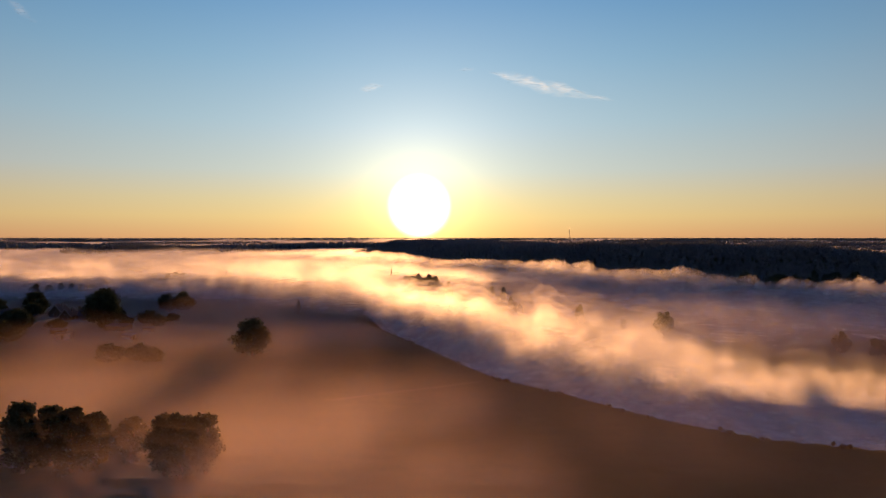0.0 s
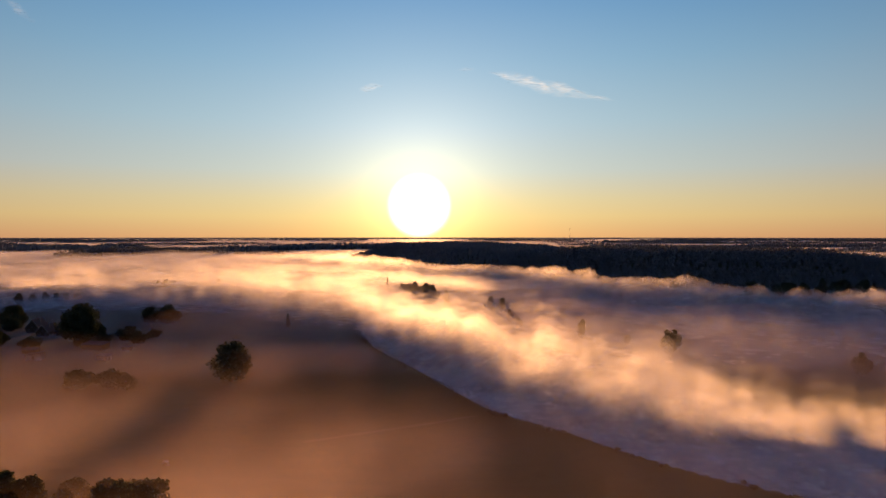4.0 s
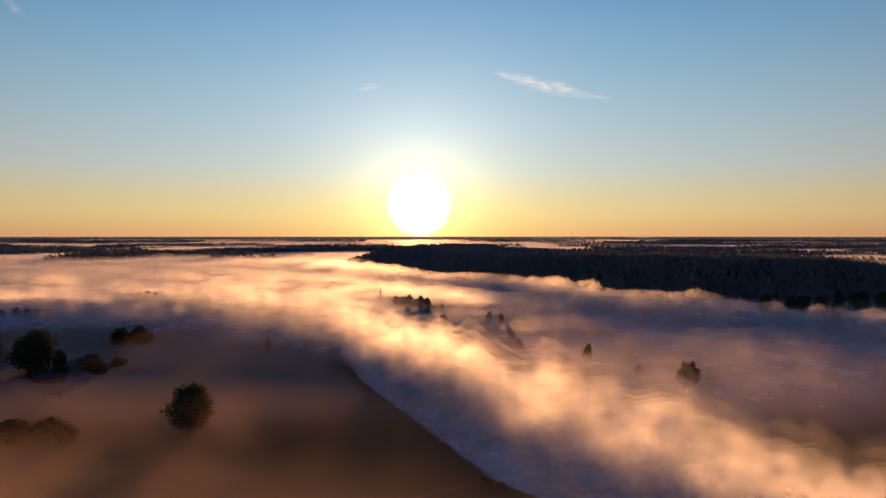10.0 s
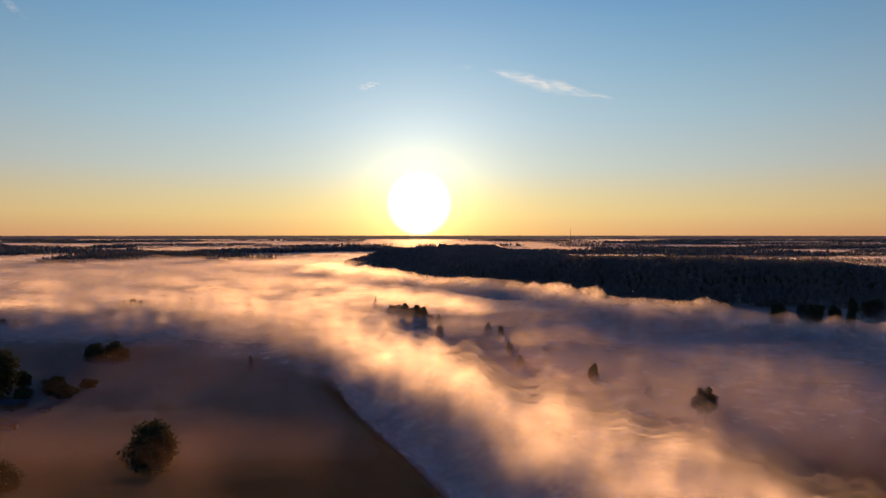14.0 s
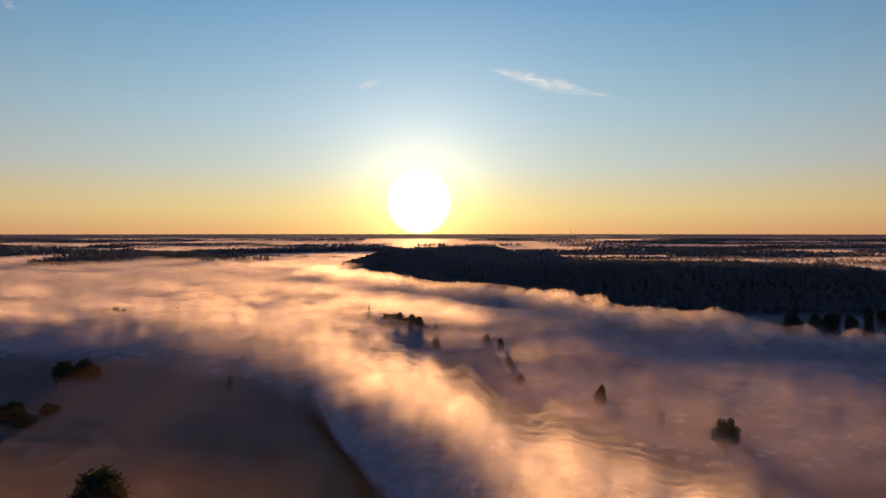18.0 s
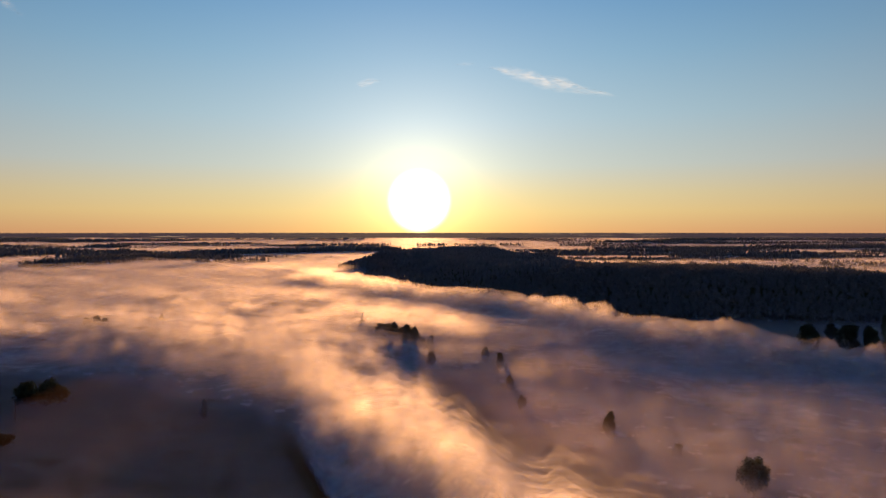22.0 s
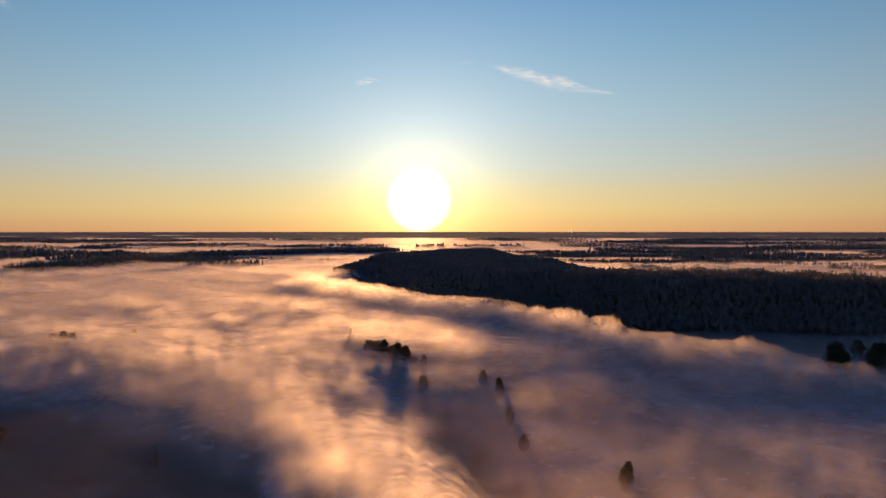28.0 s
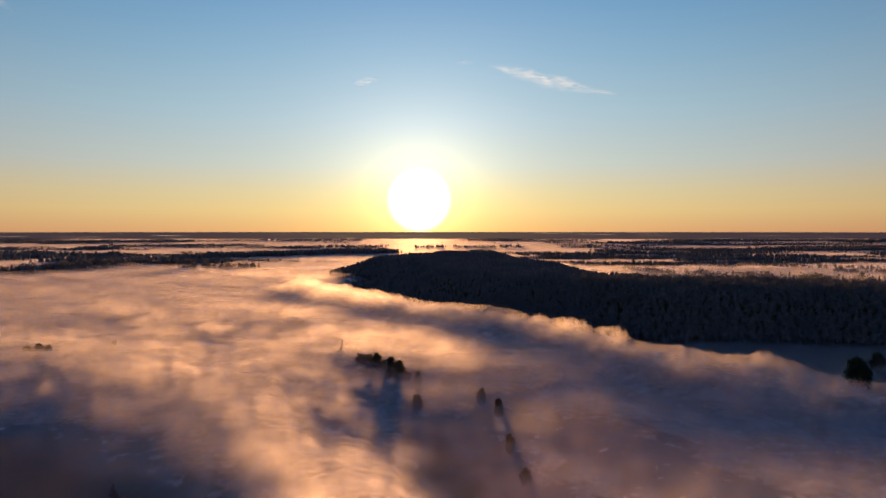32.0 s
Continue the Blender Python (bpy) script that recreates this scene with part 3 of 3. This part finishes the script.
def plant_tree(kind, px, py, top, width, label, turn=0.0, group="", name="tree"):
    """A tree whose top stands at that level; alike trees share their meshes."""
    z = floor_at(px, py)
    height = max(1.0, top - z)
    if kind not in SHAPES:
        seed = len(SHAPES) + 11
        SHAPES[kind] = {"oak": lambda: broad_shape(seed, 16, 15, 64, 0.0), "round": lambda: broad_shape(seed, 14, 11, 60, -0.08),
                        "birch": lambda: broad_shape(seed, 15, 8, 50, -0.05, 0.45), "alder": lambda: broad_shape(seed, 14, 7, 70, -0.05, 0.5),
                        "twin": lambda: broad_shape(seed, 10, 12, 50, -0.12), "bush": lambda: broad_shape(seed, 4, 7, 26, -0.2), "spread": lambda: broad_shape(seed, 13, 10, 46, 0.18, 0.1),
                        "spruce": lambda: conifer_shape(seed, 14, 6), "pine": lambda: conifer_shape(seed, 15, 8)}[kind]()
        SHAPES[kind] = (SHAPES[kind], {"oak": (16, 15), "round": (14, 11), "birch": (15, 8), "alder": (14, 7), "twin": (10, 12), "bush": (4, 7), "spread": (13, 10),
                                       "spruce": (14, 6), "pine": (15, 8)}[kind])
    (trunk, crown), (h0, w0) = SHAPES[kind]
    tree = tagged(new(name), label, "bush" if kind == "bush" else "tree", group)
    tree.matrix_basis = pose(px, py, z, 0, 0, turn)
    full = 1.0 if kind in ("alder", "spruce", "pine") else 1.2
    tree.scale = (full * width / w0, full * width / w0, height / h0)
    for part_name, mesh in (("trunk", trunk), ("crown", crown)):
        new(part_name, mesh).parent = tree
    return tree


plant_tree("oak", -75.6, 250, 15.6, 14.5, "round leafy tree alone on the misty meadow, dark against the light", 20)
plant_tree("oak", -180, 333, 21, 19, "broad old oak with a wide crown beside the village houses", 0)
plant_tree("twin", -178, 408, 10.5, 11, "low round tree standing with another in thin mist", 0)
plant_tree("twin", -167, 408, 11.5, 13, "low broad tree beside another in thin mist", 80)
plant_tree("spread", 108.5, 310, 10.8, 9.0, "lone birch rising out of the river mist", 40)
plant_tree("round", 80, 369, 8.4, 5.5, "birch half sunk in orange mist", 110)
plant_tree("spruce", -87.6, 383, 9.0, 4.5, "small spruce almost lost in violet mist", 0)
for i, (px, py, top, w) in enumerate([(-83, 124, 18.2, 8.5), (-80, 128, 16.0, 8), (-73.5, 124, 16.6, 9), (-70, 126, 14.6, 7.5), (-65, 131, 11.5, 8), (-54.5, 123, 15.2, 8), (-50.5, 121, 16.2, 8.5), (-46.8, 124, 15.4, 7.5), (-52, 127, 13.5, 9), (-86, 129, 13, 8)]):
    plant_tree("alder", px, py, top, w, "young alder in a clump on the hazy meadow", i * 47, "clump of alders")
for i, (px, py, top, w) in enumerate([(-128, 242, 6.5, 12), (-118, 244, 6.0, 11), (-110, 240, 5.0, 8), (-160, 342, 7.5, 12), (-150, 333, 6.5, 9), (-150, 350, 5, 8), (-166, 330, 6, 8), (-195, 318, 6, 9)]):
    plant_tree("bush", px, py, top, w, "large willow bush sunk in brown haze", i * 61, "willow bushes", "bush")
for i, (px, py, top, w) in enumerate([(-209, 310, 12, 12), (-252, 390, 14, 15), (-240, 372, 9, 10), (-262, 372, 11, 12), (-193, 282, 8, 10), (-203, 288, 10, 11), (-232, 340, 9, 10), (-215, 325, 8, 9), (-180, 352, 8, 7), (-172, 322, 6, 8), (-246, 330, 11, 12), (-226, 300, 9, 11)]):
    plant_tree("round" if i % 2 else "oak", px, py, top, w, "dark garden tree among the village houses", i * 53, "village trees")
for i, (px, py, top, w) in enumerate([(-324, 503, 12, 6), (-318, 510, 10, 7), (-313, 518, 11.5, 6), (-306, 520, 10.5, 6), (-299, 522, 9.5, 6), (-330, 510, 8.5, 8), (-292, 525, 9, 8)]):
    plant_tree("alder", px, py, top, w, "slender tree in a row fading into mist", i * 39, "row of trees")
# clumps by the river, standing out of the deep mist
plant_tree("spruce", -50, 614, 16, 5, "lone spruce beside the clump in the mist", 0)
for i, (px, py, top, w) in enumerate([(-34, 592, 12.5, 8), (-29, 588, 13.5, 9), (-23, 580, 14, 9), (-17, 572, 13.5, 8), (-12, 566, 13.8, 8), (-7, 560, 13, 7), (-2, 556, 10, 6), (5, 552, 8.5, 5), (6, 508, 6.5, 6)]):
    plant_tree("round" if i % 3 else "birch", px, py, top + (0.9, -1.6, 0.2, -0.7, 1.1)[i % 5], w * 1.12, "dark tree in the clump rising from deep mist", i * 71, "clump in the mist")
plant_tree("round", 47, 493, 8.2, 5.2, "small round tree in violet mist", 0)
plant_tree("round", 40, 517, 7.0, 5.5, "small round tree dimmed by violet mist", 90)
for i, (px, py, top, w) in enumerate([(50, 412, 3.2, 4.5), (99, 347, 3, 4), (176, 278, 5.5, 7), (186, 270, 5, 7), (48, 447, 4.5, 5)]):
    plant_tree("birch" if i % 2 else "bush", px, py, top, w, "small tree dimmed by the mist on the river flats", i * 83, "trees on the flats", "tree")
for i, (px, py, top, w) in enumerate([(264.6, 550, 17, 14), (296, 560, 15.5, 12), (303, 566, 16.5, 13), (312, 558, 15, 10), (316, 545, 13, 8), (378, 609, 16, 14), (390, 600, 15, 12), (357, 607, 16, 8), (368, 606, 14, 10), (310, 600, 10, 9)]):
    plant_tree(("oak", "round", "birch")[i % 3], px, py, top, w, "big dark tree in the blue shade before the forest", i * 37, "trees before the forest")
for i, (px, py, top, w) in enumerate([(-266, 612, 12.5, 8), (-260, 615, 14, 8), (-254, 616, 12.5, 7), (-215, 629, 13.5, 5)]):
    plant_tree("round", px, py, top, w, "tree top just breaking the sea of mist", i * 29, "tree tops in the mist")


# ---- shrubs along the brink of the bluff ----
for i in range(15):
    k = rng.randrange(0, 9)
    f = rng.random()
    (ax, ay), (bx, by) = BANK[k], BANK[k + 1]
    px, py = ax + (bx - ax) * f - rng.uniform(1, 4), ay + (by - ay) * f - rng.uniform(0, 3)
    w = rng.uniform(0.8, 2.2)
    plant_tree("bush", px, py, floor_at(px, py) + w * rng.uniform(0.3, 0.5), w, "low dark shrub on the grassy brink of the river bluff", i * 41, "shrubs on the brink", "bush")


for i, (px, py, w) in enumerate([(18, 206, 2.6), (20.5, 204.5, 2.2), (16.5, 209, 1.8), (35, 188, 2.0), (46, 174, 1.6)]):
    plant_tree("bush", px, py, floor_at(px, py) + w * 0.5, w, "low thorny shrub leaning over the river bluff", i * 67, "shrubs on the brink", "bush")


# ---- village ----
def part(name, bm, mat, parent, label=""):
    me = bpy.data.meshes.new(name)
    bmesh.ops.recalc_face_normals(bm, faces=bm.faces)
    bm.to_mesh(me)
    bm.free()
    me.materials.append(mat)
    ob = tagged(new(name, me), label)
    ob.parent = parent
    return ob


def box(bm, x0, x1, y0, y1, z0, z1):
    v = [bm.verts.new(c) for c in ((x0, y0, z0), (x1, y0, z0), (x1, y1, z0), (x0, y1, z0), (x0, y0, z1), (x1, y0, z1), (x1, y1, z1), (x0, y1, z1))]
    for f in ((0, 1, 2, 3), (4, 5, 6, 7), (0, 1, 5, 4), (1, 2, 6, 5), (2, 3, 7, 6), (3, 0, 4, 7)):
        bm.faces.new([v[i] for i in f])
    return bm


def boxed(*a):
    return box(bmesh.new(), *a)


def prism(points, y0, y1):
    """An outline in x and z, drawn out along y."""
    bm = bmesh.new()
    a = [bm.verts.new((x, y0, z)) for x, z in points]
    b = [bm.verts.new((x, y1, z)) for x, z in points]
    bm.faces.new(a), bm.faces.new(b[::-1])
    for i in range(len(points)):
        j = (i + 1) % len(points)
        bm.faces.new((a[i], a[j], b[j], b[i]))
    return bm


TIMBER = rough_material("dark_timber", (0.03, 0.025, 0.02), (0.07, 0.055, 0.045), 2.0, 0.85, 0.3)
PLASTER = rough_material("weathered_boards", (0.07, 0.07, 0.075), (0.14, 0.14, 0.145), 1.2, 0.8, 0.2)
METAL, n = material("roof_metal")
at = n.add("ShaderNodeTexCoord").outputs["Object"]
rust = n.noise(at, 0.9, 5)
p = n.add("ShaderNodeBsdfPrincipled", Base_Color=n.mix(rust, (0.02, 0.025, 0.034, 1), (0.05, 0.058, 0.075, 1)), Roughness=0.85, Specular_IOR_Level=0.0)
finish(n, p.outputs[0])
PANE, n = material("window_pane")
finish(n, n.add("ShaderNodeBsdfPrincipled", Base_Color=(0.02, 0.025, 0.03, 1), Roughness=0.06).outputs[0])
FRAME = rough_material("grey_white_paint", (0.14, 0.14, 0.15), (0.24, 0.24, 0.25), 3.0, 0.8)


def gable_house(px, py, turn, wide, long, eaves, ridge, label, walls=TIMBER):
    house = tagged(new("house"), label, "house", "village houses")
    house.matrix_basis = pose(px, py, floor_at(px, py) - 0.1, 0, 0, turn)
    w, l = wide / 2, long / 2
    part("wall", prism([(-w, 0), (w, 0), (w, eaves), (0, ridge), (-w, eaves)], -l, l), walls, house)
    slope = (ridge - eaves) / w
    for side in (-1, 1):
        o = 0.5
        pts = [(0, ridge + 0.02), (side * (w + o), eaves - slope * o + 0.02), (side * (w + o), eaves - slope * o + 0.2), (0, ridge + 0.22)]
        roof = part("roof", prism(pts, -l - 0.6, l + 0.6), METAL, house, "grey sheet-metal roof slope")
        for end in (-l - 0.66, l + 0.6):
            part("bargeboard", prism([(0, ridge - 0.25), (side * (w + o), eaves - slope * o - 0.25), (side * (w + o), eaves - slope * o + 0.24), (0, ridge + 0.26)], end, end + 0.06), FRAME, roof)
    part("chimney", boxed(w * 0.35, w * 0.35 + 0.6, -0.3, 0.3, eaves, ridge + 0.7), PLASTER, house)
    for zx, z0, s in ((-w * 0.45, 1.0, 0.5), (w * 0.45, 1.0, 0.5), (0, eaves + 0.2, 0.4)):
        frame_part = part("window", boxed(zx - s - 0.1, zx + s + 0.1, -l - 0.06, -l + 0.02, z0 - 0.1, z0 + 2.2 * s + 0.1), FRAME, house)
        part("pane", boxed(zx - s, zx + s, -l - 0.085, -l - 0.05, z0, z0 + 2.2 * s), PANE, frame_part)
    part("door", boxed(w - 0.02, w + 0.06, -0.5, 0.5, 0.05, 2.05), PLASTER, house)
    return house


def lean_shed(px, py, turn, wide, long, high, label, walls, roof_mat):
    shed = tagged(new("shed"), label, "shed", "village sheds")
    shed.matrix_basis = pose(px, py, floor_at(px, py) - 0.1, 0, 0, turn)
    w, l = wide / 2, long / 2
    part("wall", prism([(-w, 0), (w, 0), (w, high), (-w, high * 0.8)], -l, l), walls, shed)
    part("roof", prism([(-w - 0.4, high * 0.8 - 0.06), (w + 0.4, high + 0.06), (w + 0.4, high + 0.18), (-w - 0.4, high * 0.8 + 0.06)], -l - 0.4, l + 0.4), roof_mat, shed)
    part("door", boxed(-0.5, 0.5, -l - 0.06, -l + 0.02, 0.05, min(2.0, high * 0.75)), TIMBER, shed)
    return shed


gable_house(-226, 372, 3, 7.5, 9, 2.8, 7.4, "small timber house with a steep grey metal roof", TIMBER)
gable_house(-212, 358, 3, 6.5, 8, 2.6, 6.4, "low timber house with a grey metal roof beside the oak", TIMBER)
gable_house(-203, 361, 98, 6, 8, 2.6, 5.8, "timber annexe with a ridge across the neighbouring house", TIMBER)
gable_house(-245, 352, 2, 7, 9, 2.8, 6.4, "dark timber house half hidden by garden trees", TIMBER)
lean_shed(-163, 317, 80, 6, 11, 3.0, "long shed with a blue-grey metal roof", TIMBER, METAL)
lean_shed(-145, 291, 70, 3, 6, 2.4, "small shed with a shining pale roof", PLASTER, METAL)
lean_shed(-175, 291, 15, 6, 5, 3.2, "pale boarded shed with a light roof", PLASTER, METAL)
lean_shed(-186, 305, 80, 3, 7, 2.4, "low shed with a light metal roof", TIMBER, METAL)
lean_shed(-146, 313, 80, 2.5, 4, 2.2, "tiny shed with a pale roof by the bushes", PLASTER, METAL)
lean_shed(-88, 129, 60, 3.2, 5, 2.2, "pale little hut sunk in brown haze", PLASTER, METAL)

pole = tagged(new("utility_pole"), "thin wooden utility pole at the edge of the village", "pole")
pole.matrix_basis = pose(-166, 381, floor_at(-166, 381) - 0.3, 0, 0, 20)
vs, fs = [], []
tube(vs, fs, [(0, 0, 0), (0, 0, 4), (0, 0, 8.4)], [0.16, 0.13, 0.10], 8)
new("post", fast_mesh("post", vs, fs, BARK)).parent = pole
part("crossarm", boxed(-0.9, 0.9, -0.06, 0.06, 7.6, 7.75), BARK, pole)
for ix in (-0.8, 0.0, 0.8):
    part("insulator", boxed(ix - 0.05, ix + 0.05, -0.05, 0.05, 7.75, 7.95), PLASTER, pole)

for px, py, r, label in ((-63, 165, 0.8, "pale boulder lying in the meadow grass"), (-61.6, 163.2, 0.45, "small pale stone beside a larger boulder")):
    bm = bmesh.new()
    bmesh.ops.create_icosphere(bm, subdivisions=2, radius=r)
    for v in bm.verts:
        v.co *= rng.uniform(0.8, 1.1)
        v.co.z *= 0.6
    me = bpy.data.meshes.new("boulder")
    bm.to_mesh(me)
    bm.free()
    me.materials.append(PLASTER)
    rock = tagged(new("boulder", me), label, "rock")
    rock.matrix_basis = pose(px, py, floor_at(px, py) + r * 0.3)

# a worn footpath on the meadow above the bluff
TRACK = rough_material("worn_earth", (0.05, 0.046, 0.028), (0.09, 0.082, 0.055), 0.8, 0.95)
line = [(-34, 181), (-18, 189), (-1, 197), (8, 203), (15, 206)]
vs, fs = [], []
for (ax, ay), (bx, by) in zip(line, line[1:]):
    n0 = max(2, int(math.hypot(bx - ax, by - ay) / 2))
    for i in range(n0):
        f = i / n0
        cx, cy = ax + (bx - ax) * f, ay + (by - ay) * f
        k = 0.45 / math.hypot(bx - ax, by - ay)
        for sgn in (-1, 1):
            qx, qy = cx - (by - ay) * k * sgn, cy + (bx - ax) * k * sgn
            vs.append((qx, qy, floor_at(qx, qy) + 0.05))
fs = [(2 * i, 2 * i + 1, 2 * i + 3, 2 * i + 2) for i in range(len(vs) // 2 - 1)]
tagged(new("footpath", fast_mesh("footpath", vs, fs, TRACK)), "narrow worn footpath across the meadow", "path", kind="structure")

# ---- far mast ----
STEEL, n = material("mast_steel")
finish(n, n.add("ShaderNodeBsdfPrincipled", Base_Color=(0.25, 0.2, 0.2, 1), Metallic=0.8, Roughness=0.5).outputs[0])
mast = tagged(new("radio_mast"), "slender steel radio mast on the horizon", "mast")
mast.matrix_basis = pose(940, 4700, floor_at(940, 4700) - 0.5)
for ax, ay in ((-1.6, -1.0), (1.6, -1.0), (0, 1.8)):
    vs, fs = [], []
    tube(vs, fs, [(ax, ay, 0), (ax * 0.5, ay * 0.5, 60), (ax * 0.2, ay * 0.2, 92)], [0.5, 0.35, 0.25], 5)
    new("leg", fast_mesh("leg", vs, fs, STEEL)).parent = mast
for z in range(8, 92, 8):
    k = 1 - z / 130
    part("brace", boxed(-1.7 * k, 1.7 * k, -1.2 * k, 1.8 * k, z, z + 0.4), STEEL, mast)

# ---- cirrus ----
CIRRUS, n = material("cirrus")
at = n.add("ShaderNodeTexCoord").outputs["Object"]
thick = n.add("ShaderNodeAttribute", {"attribute_name": "thickness"}).outputs["Fac"]
streak = n.add("ShaderNodeMapping", Vector=at, Scale=(0.014, 0.014, 0.045), Rotation=(0, 0.25, 0)).outputs[0]
wisp = n.math("MAXIMUM", n.math("ADD", n.math("MULTIPLY", n.noise(streak, 1.0, 6, 0.65), 3.0), -1.05), 0.0)
a = n.math("MINIMUM", n.math("MULTIPLY", n.math("MULTIPLY", thick, wisp), 0.17), 0.5)
ice = n.add("ShaderNodeBsdfTranslucent", Color=(0.55, 0.75, 0.95, 1)).outputs[0]
finish(n, n.add("ShaderNodeMixShader", i0=a, i1=n.add("ShaderNodeBsdfTransparent").outputs[0], i2=ice).outputs[0])


def cirrus(x0, z0, x1, z1, width, strength, label, seed):
    """A thin streak of ice cloud, high and far; it swells in the middle and frays out."""
    nu, nv = 60, 16
    u, v = np.meshgrid(np.linspace(0, 1, nu), np.linspace(-1, 1, nv))
    body = np.sin(np.pi * u ** 0.8) ** 0.7
    px = x0 + (x1 - x0) * u + 0.1 * width * grain(u * 5, v, seed)
    pz = z0 + (z1 - z0) * u + v * width * body + 0.5 * width * fractal(u * 4, v * 0.5, 3, seed + 3)
    py = 4640 + 40 * v
    t = np.clip(1 - np.abs(v), 0, 1) * body * strength
    i = np.arange(nu * nv).reshape(nv, nu)
    q = np.stack([i[:-1, :-1], i[:-1, 1:], i[1:, 1:], i[1:, :-1]], -1).reshape(-1, 4)
    me = fast_mesh("cirrus_cloud", np.stack([px, py, pz], -1).reshape(-1, 3), q, CIRRUS)
    me.attributes.new("thickness", "FLOAT", "POINT").data.foreach_set("value", t.astype(np.float32).ravel())
    tagged(new("cirrus_cloud", me), label, "cloud", "cirrus clouds")


cirrus(330, 1240, 1270, 1030, 70, 0.95, "long thin white wisp of cirrus in the clear sky", 91)
cirrus(-610, 1120, -410, 1155, 40, 0.7, "short faint wisp of white cirrus", 95)
cirrus(80, 1255, 280, 1275, 25, 0.35, "tiny faint thread of cirrus", 99)
cirrus(-3180, 1780, -2960, 1600, 45, 0.35, "faint feathery cirrus streak high in the sky", 101)
